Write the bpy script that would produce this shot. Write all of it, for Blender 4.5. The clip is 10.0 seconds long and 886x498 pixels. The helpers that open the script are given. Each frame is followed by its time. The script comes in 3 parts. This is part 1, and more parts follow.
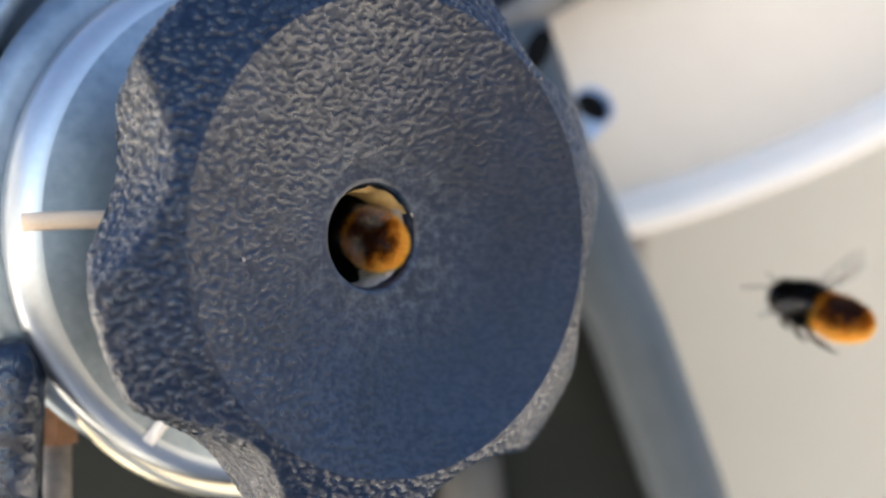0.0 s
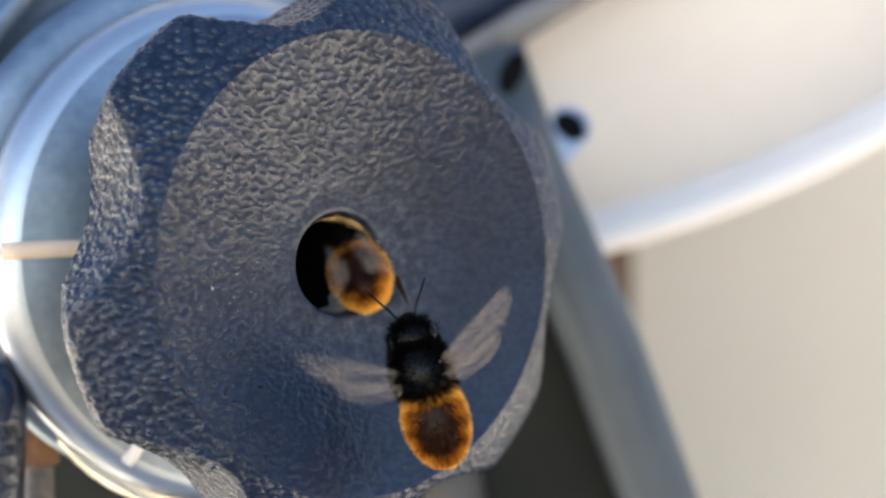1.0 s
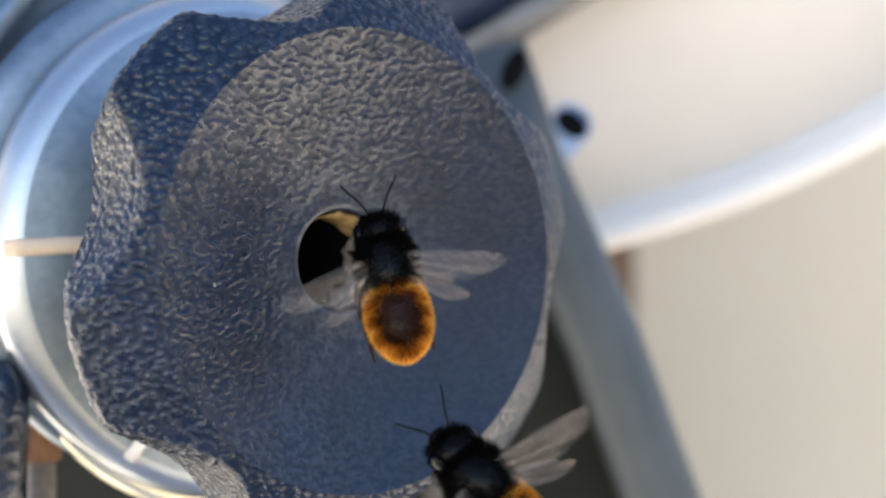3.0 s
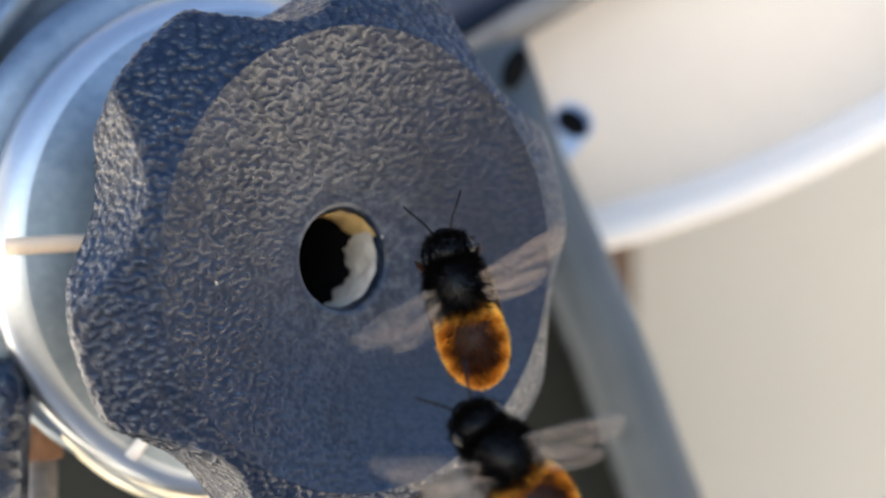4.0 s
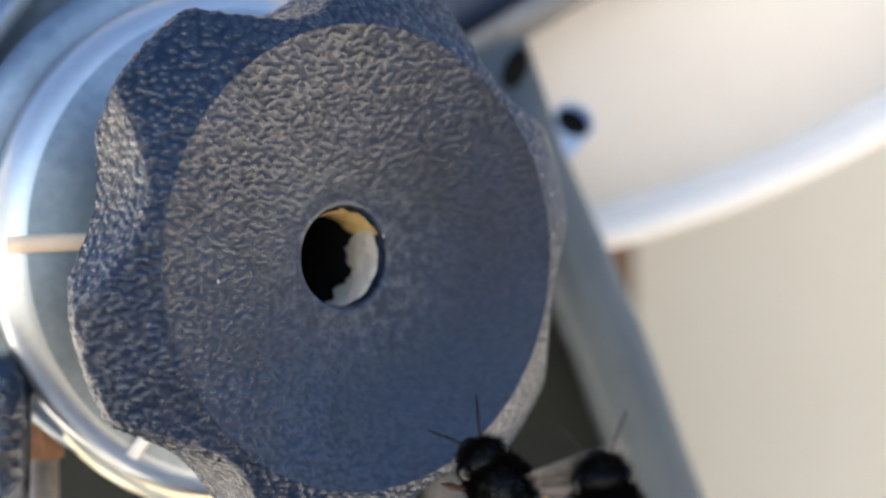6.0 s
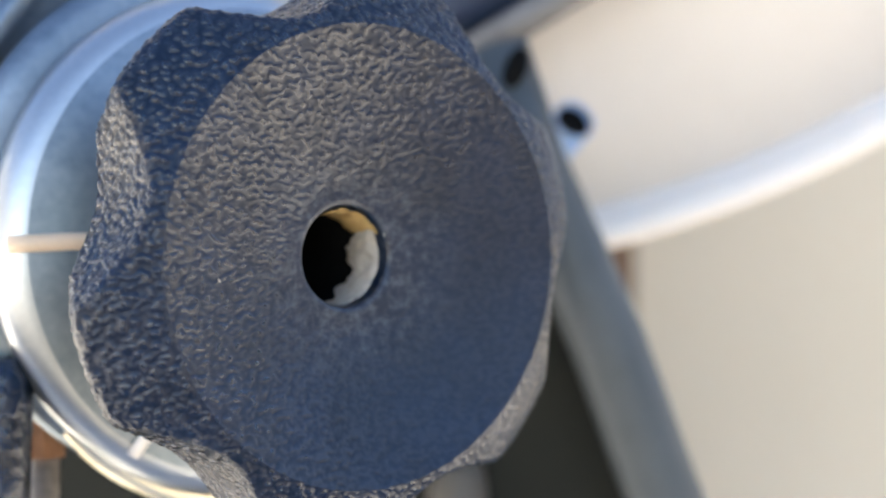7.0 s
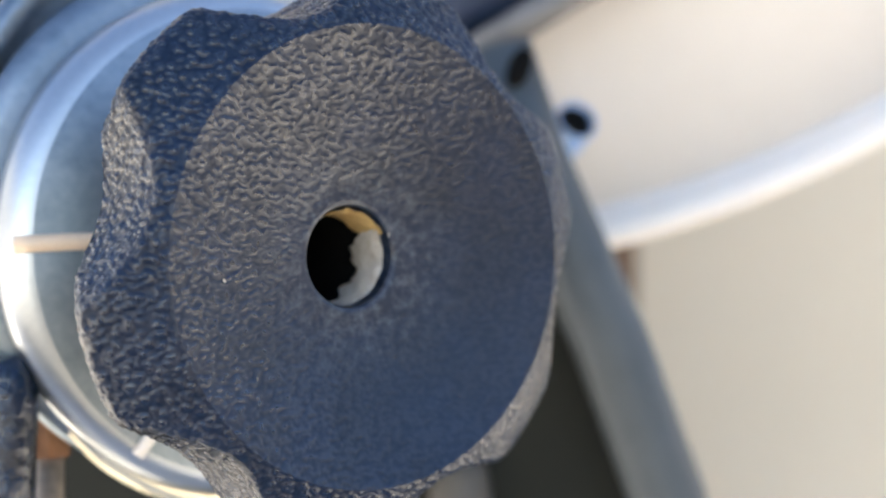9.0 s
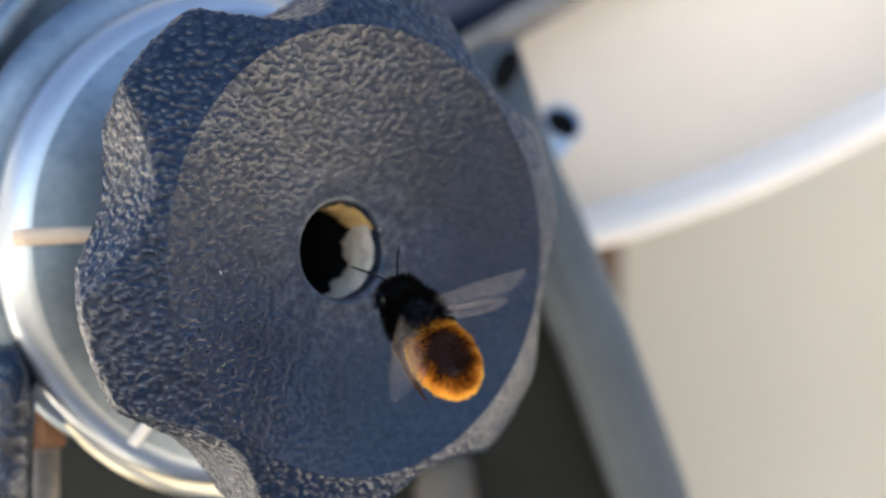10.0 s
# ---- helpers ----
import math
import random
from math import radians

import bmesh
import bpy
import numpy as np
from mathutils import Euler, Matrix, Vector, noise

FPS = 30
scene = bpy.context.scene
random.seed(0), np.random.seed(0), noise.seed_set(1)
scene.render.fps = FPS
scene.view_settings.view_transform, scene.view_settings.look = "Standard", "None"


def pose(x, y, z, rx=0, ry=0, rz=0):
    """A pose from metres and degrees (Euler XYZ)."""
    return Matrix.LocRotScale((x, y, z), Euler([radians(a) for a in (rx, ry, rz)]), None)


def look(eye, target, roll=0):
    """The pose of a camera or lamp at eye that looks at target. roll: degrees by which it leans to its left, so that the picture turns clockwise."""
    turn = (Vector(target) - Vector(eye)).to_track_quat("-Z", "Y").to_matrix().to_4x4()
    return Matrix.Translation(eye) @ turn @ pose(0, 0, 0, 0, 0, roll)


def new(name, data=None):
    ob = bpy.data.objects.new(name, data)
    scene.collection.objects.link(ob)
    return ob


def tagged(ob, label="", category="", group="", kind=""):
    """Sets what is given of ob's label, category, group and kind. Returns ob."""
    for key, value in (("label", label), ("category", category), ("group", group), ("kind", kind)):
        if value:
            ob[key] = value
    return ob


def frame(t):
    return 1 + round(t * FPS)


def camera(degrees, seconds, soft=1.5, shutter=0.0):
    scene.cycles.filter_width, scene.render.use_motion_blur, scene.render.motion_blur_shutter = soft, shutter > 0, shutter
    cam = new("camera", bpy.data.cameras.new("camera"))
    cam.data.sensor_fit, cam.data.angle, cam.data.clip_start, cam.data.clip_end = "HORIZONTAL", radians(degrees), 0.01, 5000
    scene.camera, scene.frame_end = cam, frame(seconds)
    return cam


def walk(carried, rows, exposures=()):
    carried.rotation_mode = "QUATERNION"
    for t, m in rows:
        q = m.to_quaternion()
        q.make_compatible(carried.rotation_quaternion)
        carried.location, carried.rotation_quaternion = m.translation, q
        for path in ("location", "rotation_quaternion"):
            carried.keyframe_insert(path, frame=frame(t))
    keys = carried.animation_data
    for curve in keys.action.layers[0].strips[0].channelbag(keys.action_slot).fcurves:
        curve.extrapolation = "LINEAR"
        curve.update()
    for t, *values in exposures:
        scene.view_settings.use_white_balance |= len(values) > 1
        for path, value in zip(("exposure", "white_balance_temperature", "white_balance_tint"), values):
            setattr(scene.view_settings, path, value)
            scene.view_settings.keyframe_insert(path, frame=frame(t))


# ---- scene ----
cam = camera(42.0, 10.0, soft=2.4)
EXPOSURES = [(0.0, 2.88, 7900, 9), (0.6, 2.93, 7900, 9), (2.7, 2.95, 7900, 9), (5.0, 2.97, 7900, 9), (7.0, 2.98, 7900, 9), (9.0, 2.98, 7900, 9), (9.5, 2.94, 7900, 9), (10.0, 2.87, 7900, 9)]
PATH = [
    (0.0, (-0.00268, -0.09617, 0.99878), (-0.00262, 0.00383, 0.99831), 0.43),
    (0.1, (-0.00233, -0.09671, 0.99967), (-0.00225, 0.00329, 0.99909), 0.39),
    (0.2, (-0.00204, -0.09727, 1.00008), (-0.00183, 0.00273, 0.99988), 0.35),
    (0.3, (-0.00136, -0.09782, 1.00016), (-0.00116, 0.00218, 1.00008), 0.32),
    (0.4, (-0.00095, -0.09831, 1.00064), (-0.00067, 0.00169, 1.00063), 0.28),
    (0.5, (-0.00047, -0.09869, 1.00043), (0.00002, 0.00131, 1.00042), 0.24),
    (0.6, (-0.00019, -0.09901, 1.00017), (0.00031, 0.00099, 1.00008), 0.19),
    (0.7, (0.00008, -0.09931, 1.00068), (0.00041, 0.00069, 1.00062), 0.13),
    (0.8, (0.00016, -0.09957, 1.00067), (0.00042, 0.00043, 1.00070), 0.07),
    (1, (0.00048, -0.09981, 1.00052), (0.00051, 0.00019, 1.00064), 0.01),
    (1.5, (0.00041, -0.09976, 1.00043), (0.00047, 0.00024, 1.00057), -0.01),
    (2, (0.00043, -0.09987, 1.00037), (0.00043, 0.00012, 1.00053), 0.05),
    (2.5, (0.00046, -0.09992, 1.00040), (0.00039, 0.00008, 1.00043), 0.02),
    (4, (0.00028, -0.09999, 1.00028), (0.00022, 0.00001, 1.00022), 0.05),
    (4.5, (0.00025, -0.09996, 1.00017), (0.00020, 0.00004, 1.00015), 0.02),
    (5, (0.00024, -0.09991, 1.00011), (0.00017, 0.00009, 1.00011), 0.03),
    (5.5, (0.00017, -0.09998, 1.00011), (0.00014, 0.00002, 1.00011), 0.03),
    (7, (0.00000, -0.10000, 1.00000), (0.00000, -0.00000, 1.00000), 0.00),
    (7.5, (-0.00000, -0.10000, 1.00000), (-0.00000, -0.00000, 1.00000), -0.00),
    (8, (-0.00008, -0.10006, 1.00000), (-0.00006, -0.00006, 0.99999), -0.02),
    (8.5, (-0.00016, -0.10014, 0.99999), (-0.00016, -0.00014, 0.99999), -0.02),
    (9, (-0.00020, -0.10026, 1.00004), (-0.00037, -0.00026, 1.00001), -0.00),
    (9.1, (-0.00114, -0.10041, 1.00098), (-0.00071, -0.00041, 1.00164), 0.03),
    (9.2, (-0.00182, -0.10071, 1.00157), (-0.00154, -0.00071, 1.00243), 0.09),
    (9.3, (-0.00196, -0.10109, 1.00111), (-0.00194, -0.00109, 1.00140), 0.16),
    (9.4, (-0.00226, -0.10150, 1.00002), (-0.00248, -0.00150, 0.99992), 0.23),
    (9.5, (-0.00255, -0.10186, 0.99918), (-0.00306, -0.00186, 0.99863), 0.26),
    (9.6, (-0.00263, -0.10217, 0.99953), (-0.00273, -0.00217, 0.99915), 0.27),
    (9.7, (-0.00240, -0.10248, 1.00031), (-0.00231, -0.00248, 0.99994), 0.28),
    (9.8, (-0.00221, -0.10278, 1.00082), (-0.00075, -0.00280, 1.00171), 0.28),
    (9.9, (-0.00156, -0.10309, 1.00011), (-0.00009, -0.00310, 1.00086), 0.29),
    (10, (-0.00058, -0.10339, 0.99922), (0.00054, -0.00340, 0.99952), 0.29),
]
walk(cam, [(t, look(eye, target, roll)) for t, eye, target, roll in PATH], EXPOSURES)
# the close lens: sharp on the knob, soft behind it
cam.data.dof.use_dof = True
cam.data.dof.focus_distance = 0.0955
cam.data.dof.aperture_fstop = 16.5

# ---- light ----
SUN_EL, SUN_AZ = 50.0, 14.0   # the sun stands behind the house wall, so the knob is in open shade
world = bpy.data.worlds.new("world")
scene.world = world
world.use_nodes = True
wn = world.node_tree.nodes
sky = wn.new("ShaderNodeTexSky")
sky.sky_type = "NISHITA"
sky.sun_disc = False
sky.sun_elevation = radians(SUN_EL)
sky.sun_rotation = radians(SUN_AZ)
sky.ozone_density = 3.0
sky.air_density = 0.65
sky.dust_density = 0.1
wn["Background"].inputs["Strength"].default_value = 0.092
world.node_tree.links.new(sky.outputs[0], wn["Background"].inputs["Color"])
sun_data = bpy.data.lights.new("sun", "SUN")
sun_data.energy, sun_data.angle, sun_data.color = 4.7, radians(0.6), (1.0, 0.94, 0.85)
sun = new("sun", sun_data)
a, e = radians(SUN_AZ), radians(SUN_EL)
to_sun = Vector((math.sin(a) * math.cos(e), math.cos(a) * math.cos(e), math.sin(e)))
sun.matrix_world = look((0, 0, 5), Vector((0, 0, 5)) - to_sun)

# ---- materials ----
def mat(name):
    m = bpy.data.materials.new(name)
    m.use_nodes = True
    n, l = m.node_tree.nodes, m.node_tree.links
    return m, n, l, n["Principled BSDF"]


def node(n, kind, **values):
    nd = n.new(kind)
    for key, value in values.items():
        nd.inputs[key].default_value = value
    return nd


def ramp(n, l, fac, stops):
    r = n.new("ShaderNodeValToRGB")
    while len(r.color_ramp.elements) < len(stops):
        r.color_ramp.elements.new(0.5)
    for el, (p, c) in zip(r.color_ramp.elements, stops):
        el.position, el.color = p, (*c, 1)
    l.new(fac, r.inputs[0])
    return r


def plain(name, c1, c2, scale, rough, metal=0.0, bump=0.0, bump_scale=None, dist=0.0002, rough_var=0.1):
    """A surface with two scales of noise in colour, roughness and relief."""
    m, n, l, b = mat(name)
    co = n.new("ShaderNodeTexCoord")
    big = node(n, "ShaderNodeTexNoise", Scale=scale, Detail=4.0)
    fine = node(n, "ShaderNodeTexNoise", Scale=bump_scale or scale * 12, Detail=6.0)
    l.new(co.outputs["Object"], big.inputs["Vector"])
    l.new(co.outputs["Object"], fine.inputs["Vector"])
    mix = n.new("ShaderNodeMath")
    mix.operation = "MULTIPLY_ADD"
    mix.inputs[1].default_value = 0.35
    l.new(fine.outputs[0], mix.inputs[0])
    sc = n.new("ShaderNodeMath")
    sc.operation = "MULTIPLY"
    sc.inputs[1].default_value = 0.65
    l.new(big.outputs[0], sc.inputs[0])
    l.new(sc.outputs[0], mix.inputs[2])
    r = ramp(n, l, mix.outputs[0], [(0.3, c1), (0.7, c2)])
    l.new(r.outputs[0], b.inputs["Base Color"])
    rr = n.new("ShaderNodeMapRange")
    rr.inputs[3].default_value, rr.inputs[4].default_value = rough - rough_var, rough + rough_var
    l.new(mix.outputs[0], rr.inputs[0])
    l.new(rr.outputs[0], b.inputs["Roughness"])
    b.inputs["Metallic"].default_value = metal
    if bump:
        bp = node(n, "ShaderNodeBump", Strength=bump, Distance=dist)
        l.new(fine.outputs[0], bp.inputs["Height"])
        l.new(bp.outputs[0], b.inputs["Normal"])
    return m


def leather_plastic():
    """Dark blue-black moulded plastic, slightly uneven in gloss."""
    m, n, l, b = mat("grained_plastic")
    co = n.new("ShaderNodeTexCoord")
    fine = node(n, "ShaderNodeTexNoise", Scale=4500.0, Detail=3.0)
    l.new(co.outputs["Object"], fine.inputs["Vector"])
    bp = node(n, "ShaderNodeBump", Strength=0.35, Distance=0.00004)
    l.new(fine.outputs[0], bp.inputs["Height"])
    l.new(bp.outputs[0], b.inputs["Normal"])
    big = node(n, "ShaderNodeTexNoise", Scale=160.0, Detail=6.0)
    l.new(co.outputs["Object"], big.inputs["Vector"])
    r = ramp(n, l, big.outputs[0], [(0.3, (0.0014, 0.0072, 0.0200)), (0.7, (0.0026, 0.0119, 0.0335))])
    far = n.new("ShaderNodeVectorMath")
    far.operation = "LENGTH"
    l.new(co.outputs["Object"], far.inputs[0])
    near = n.new("ShaderNodeMapRange")     # clay dust left by feet round the bore
    for i, v in enumerate((0.0055, 0.0125, 1.0, 0.0), 1):
        near.inputs[i].default_value = v
    l.new(far.outputs["Value"], near.inputs[0])
    smear = node(n, "ShaderNodeTexNoise", Scale=900.0, Detail=6.0, Roughness=0.75)
    l.new(co.outputs["Object"], smear.inputs["Vector"])
    streak = n.new("ShaderNodeMapRange")
    for i, v in enumerate((0.45, 0.72, 0.0, 0.42), 1):
        streak.inputs[i].default_value = v
    l.new(smear.outputs[0], streak.inputs[0])
    dust = n.new("ShaderNodeMath")
    dust.operation = "MULTIPLY"
    l.new(near.outputs[0], dust.inputs[0])
    l.new(streak.outputs[0], dust.inputs[1])
    dots = node(n, "ShaderNodeTexVoronoi", Scale=170.0)
    l.new(co.outputs["Object"], dots.inputs["Vector"])
    dot = n.new("ShaderNodeMapRange")
    for i, v in enumerate((0.018, 0.026, 1.0, 0.0), 1):
        dot.inputs[i].default_value = v
    l.new(dots.outputs["Distance"], dot.inputs[0])
    both = n.new("ShaderNodeMath")
    both.operation = "MAXIMUM"
    l.new(dust.outputs[0], both.inputs[0])
    l.new(dot.outputs[0], both.inputs[1])
    cover = n.new("ShaderNodeMix")
    cover.data_type = "RGBA"
    cover.inputs["B"].default_value = (0.20, 0.21, 0.22, 1)
    l.new(both.outputs[0], cover.inputs["Factor"])
    l.new(r.outputs[0], cover.inputs["A"])
    l.new(cover.outputs["Result"], b.inputs["Base Color"])
    relief_at = n.new("ShaderNodeAttribute")      # crests are glossy, valleys matt; weaker reflection paints shade into the creases
    relief_at.attribute_name = "relief"
    grip = n.new("ShaderNodeAttribute")      # extra gloss in the finger hollows stands in for brighter light there
    grip.attribute_name = "hollow_gloss"
    for socket, low, high, boost in (("Roughness", 0.37, 0.26, -0.05), ("Specular IOR Level", 0.27, 0.58, 0.12)):
        rr = n.new("ShaderNodeMapRange")
        rr.interpolation_type = "SMOOTHSTEP"
        for i, v in enumerate((0.10, 0.90, low, high), 1):
            rr.inputs[i].default_value = v
        l.new(relief_at.outputs["Fac"], rr.inputs[0])
        more = n.new("ShaderNodeMath")
        more.operation = "MULTIPLY_ADD"
        more.inputs[1].default_value = boost
        l.new(grip.outputs["Fac"], more.inputs[0])
        l.new(rr.outputs[0], more.inputs[2])
        l.new(more.outputs[0], b.inputs[socket])
    return m


M_KNOB = leather_plastic()
M_CHROME = plain("polished_steel", (0.36, 0.39, 0.42), (0.46, 0.48, 0.50), 60.0, 0.34, 1.0, 0.08, 1500.0, 0.0001, 0.05)
M_BRUSHED = plain("scratched_steel", (0.15, 0.19, 0.225), (0.31, 0.35, 0.385), 130.0, 0.40, 1.0, 0.15, 900.0, 0.0001, 0.08)
# bright yellow tint paints in the ground that the skirt reflects
M_SKIRT = plain("ground_tinted_steel", (0.70, 0.64, 0.50), (0.82, 0.76, 0.61), 90.0, 0.34, 1.0, 0.1, 900.0, 0.0001, 0.05)
M_TUBE = plain("grey_painted_steel", (0.046, 0.056, 0.062), (0.070, 0.082, 0.090), 90.0, 0.48, 0.0, 0.05, 900.0)
M_TUBE.node_tree.nodes["Principled BSDF"].inputs["Specular IOR Level"].default_value = 0.42
M_WHITE = plain("white_lacquer", (0.775, 0.70, 0.63), (0.83, 0.755, 0.685), 12.0, 0.35)
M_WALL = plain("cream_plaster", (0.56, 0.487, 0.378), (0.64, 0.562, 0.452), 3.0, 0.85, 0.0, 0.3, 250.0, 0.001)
M_GREY_WALL = plain("pale_grey_wall", (0.38, 0.40, 0.43), (0.50, 0.52, 0.55), 3.0, 0.85, 0.0, 0.3, 250.0, 0.001)
M_FLAG = plain("dark_blue_flag", (0.030, 0.045, 0.075), (0.05, 0.07, 0.11), 3.0, 0.7, 0.0, 0.2, 250.0, 0.001)
M_GRAVEL = plain("pale_gravel", (0.43, 0.43, 0.425), (0.55, 0.55, 0.545), 0.6, 0.9, 0.0, 0.3, 60.0, 0.003)
M_DARK_FIELD = plain("dark_reflection_fields", (0.075, 0.07, 0.062), (0.15, 0.14, 0.125), 1.5, 0.85, 0.0, 0.3, 60.0, 0.003)
M_DARK = plain("dark_olive_backdrop", (0.005, 0.006, 0.003), (0.014, 0.014, 0.008), 30.0, 0.85)
M_STAY = plain("beige_paint", (0.075, 0.066, 0.056), (0.11, 0.097, 0.082), 60.0, 0.6)
M_SHANK = plain("weathered_steel", (0.15, 0.125, 0.105), (0.32, 0.28, 0.245), 300.0, 0.6, 0.2, 0.4, 1200.0)
M_STREAK = plain("grey_green_streak", (0.030, 0.033, 0.026), (0.055, 0.058, 0.048), 60.0, 0.7)
M_BLUE = plain("blue_plastic", (0.001, 0.002, 0.005), (0.006, 0.019, 0.048), 320.0, 0.20, 0.0, 0.8, 420.0, 0.0010)
M_BLUE.node_tree.nodes["Principled BSDF"].inputs["Specular IOR Level"].default_value = 0.6
M_RUST = plain("rusty_steel", (0.12, 0.05, 0.02), (0.3, 0.14, 0.07), 300.0, 0.75, 0.2, 0.5, 1200.0, 0.0003)
M_MUD = plain("dry_clay", (0.34, 0.30, 0.245), (0.54, 0.50, 0.445), 300.0, 0.9, 0.0, 0.5, 1500.0, 0.0003)
M_OCHRE = plain("ochre_pollen", (0.45, 0.27, 0.09), (0.62, 0.42, 0.18), 400.0, 0.9, 0.0, 0.5, 2000.0, 0.0003)
# black without sheen, painted where holes lie in shade
M_BLACKHOLE = plain("painted_hole_shade", (0.006, 0.006, 0.006), (0.012, 0.012, 0.012), 100.0, 0.8)
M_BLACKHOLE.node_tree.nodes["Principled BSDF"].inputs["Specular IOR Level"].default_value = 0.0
M_WOOD = plain("brown_wood", (0.055, 0.030, 0.018), (0.12, 0.07, 0.042), 40.0, 0.8, 0.0, 0.4, 300.0, 0.0005)
M_STEELGREY = plain("dull_steel", (0.13, 0.12, 0.115), (0.23, 0.215, 0.205), 300.0, 0.55, 0.3)
M_NAVY = plain("navy_paint", (0.008, 0.018, 0.045), (0.014, 0.029, 0.068), 60.0, 0.45)
M_SLEEVE = plain("light_blue_plastic", (0.22, 0.38, 0.68), (0.30, 0.47, 0.76), 200.0, 0.32)
M_CREAM = plain("cream_strip", (0.70, 0.50, 0.34), (0.80, 0.60, 0.43), 200.0, 0.4, 0.0)


# ---- mesh helpers ----
def mesh_of(bm, name, material, smooth=True):
    me = bpy.data.meshes.new(name)
    bmesh.ops.recalc_face_normals(bm, faces=bm.faces)
    bm.to_mesh(me)
    bm.free()
    for p in me.polygons:
        p.use_smooth = smooth
    me.materials.append(material)
    return me


def part(name, bm, material, parent, label="", smooth=True):
    ob = new(name, mesh_of(bm, name, material, smooth))
    ob.parent = parent
    if label:
        tagged(ob, label)
    return ob


def revolve(profile, seg=96, rfun=None, closed=False):
    """A mesh turned about z from (radius, height) pairs; rfun(angle, i, r) reshapes the radius."""
    bm = bmesh.new()
    rings = []
    for i, (r, z) in enumerate(profile):
        ring = []
        for k in range(seg):
            th = 2 * math.pi * k / seg
            rr = rfun(th, i, r) if rfun else r
            ring.append(bm.verts.new((rr * math.cos(th), rr * math.sin(th), z)))
        rings.append(ring)
    pairs = list(zip(rings, rings[1:])) + ([(rings[-1], rings[0])] if closed else [])
    for p, q in pairs:
        for k in range(seg):
            bm.faces.new((p[k], p[(k + 1) % seg], q[(k + 1) % seg], q[k]))
    return bm


def tube_along(points, radii, seg=24, caps=True):
    """A round bar through the points."""
    bm = bmesh.new()
    pts = [Vector(p) for p in points]
    rings = []
    for i, p in enumerate(pts):
        d = (pts[min(i + 1, len(pts) - 1)] - pts[max(i - 1, 0)]).normalized()
        u = d.orthogonal().normalized() if i == 0 else (u - d * u.dot(d)).normalized()
        v = d.cross(u)
        r = radii[i] if isinstance(radii, (list, tuple)) else radii
        rings.append([bm.verts.new(p + r * (math.cos(2 * math.pi * k / seg) * u + math.sin(2 * math.pi * k / seg) * v)) for k in range(seg)])
    for p, q in zip(rings, rings[1:]):
        for k in range(seg):
            bm.faces.new((p[k], p[(k + 1) % seg], q[(k + 1) % seg], q[k]))
    if caps:
        bm.faces.new(rings[0])
        bm.faces.new(rings[-1])
    return bm


def box(x0, x1, y0, y1, z0, z1, bevel=0.0):
    bm = bmesh.new()
    bmesh.ops.create_cube(bm, size=1.0, matrix=Matrix.LocRotScale(((x0 + x1) / 2, (y0 + y1) / 2, (z0 + z1) / 2), None, (x1 - x0, y1 - y0, z1 - z0)))
    if bevel:
        bmesh.ops.bevel(bm, geom=bm.edges[:], offset=bevel, segments=3, affect="EDGES", profile=0.5)
    return bm


# ---- setting ----
ground = new("ground", mesh_of(box(-60, 60, -60, 60, -0.2, 0.0), "ground", M_GRAVEL, False))
tagged(ground, "pale sandy gravel of the yard in the sun", "ground", kind="structure")
# unseen dark ground fields, laid where the knob should mirror less light
paving = bmesh.new()
for x0, x1, y0, y1 in ((-1.5, 0.3, -3.4, -0.9), (0.3, 9.0, -9.0, -0.8)):
    field = bpy.data.meshes.new("dark_field")
    box(x0, x1, y0, y1, 0.0, 0.02).to_mesh(field)
    paving.from_mesh(field)
    bpy.data.meshes.remove(field)
terrace = new("pavement", mesh_of(paving, "pavement", M_DARK_FIELD, False))
tagged(terrace, "unseen dark ground fields added to darken the knob's reflections", "pavement", kind="structure")
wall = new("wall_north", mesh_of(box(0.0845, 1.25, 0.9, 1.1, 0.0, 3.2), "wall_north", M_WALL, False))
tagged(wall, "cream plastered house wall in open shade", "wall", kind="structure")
# unseen raised slab, added so the knob's upper lobes reflect something dark
wall = new("flag_north_west", mesh_of(box(-2.0, 0.0845, 0.9, 1.1, 1.75, 3.2), "flag_north_west", M_FLAG, False))
tagged(wall, "unseen dark blue slab added to darken the knob's upper reflections", "wall", kind="structure")
# unseen wall, added to cut the low sky mirrored in the face
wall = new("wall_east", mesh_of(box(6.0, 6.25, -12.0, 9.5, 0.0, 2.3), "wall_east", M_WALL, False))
tagged(wall, "unseen cream wall added to darken reflections on the knob's face", "wall", kind="structure")
# unseen wall, added to mask the bright horizon mirrored on the left
wall = new("wall_west", mesh_of(box(-5.25, -5.0, -12.0, 9.5, 0.0, 3.0), "wall_west", M_GREY_WALL, False))
tagged(wall, "unseen pale grey wall added to shape reflections in the left hollow", "wall", kind="structure")

# ---- the knob: turn axis points out of its face ----
AXIS = Vector((0.616, -0.7875, -0.0073)).normalized()
KNOB = Vector((-0.00535, 0.0003, 0.9993))
SIDE = Vector((0, 0, 1)).cross(AXIS).normalized()
UP = AXIS.cross(SIDE)
KM = Matrix((SIDE, UP, AXIS)).transposed().to_4x4()
KM.translation = KNOB


def hollow(th, z):
    """The radius to which the six finger hollows are cut at an angle and height; they open towards the back."""
    e = abs((math.degrees(th) - 169.5 + 30.0) % 60.0 - 30.0)     # from the middle of the hollow
    return 0.0214 + 0.13 * min(-z, 0.0090) + 0.0034 * (e / 17.5) ** 2 if e < 27 else 1.0


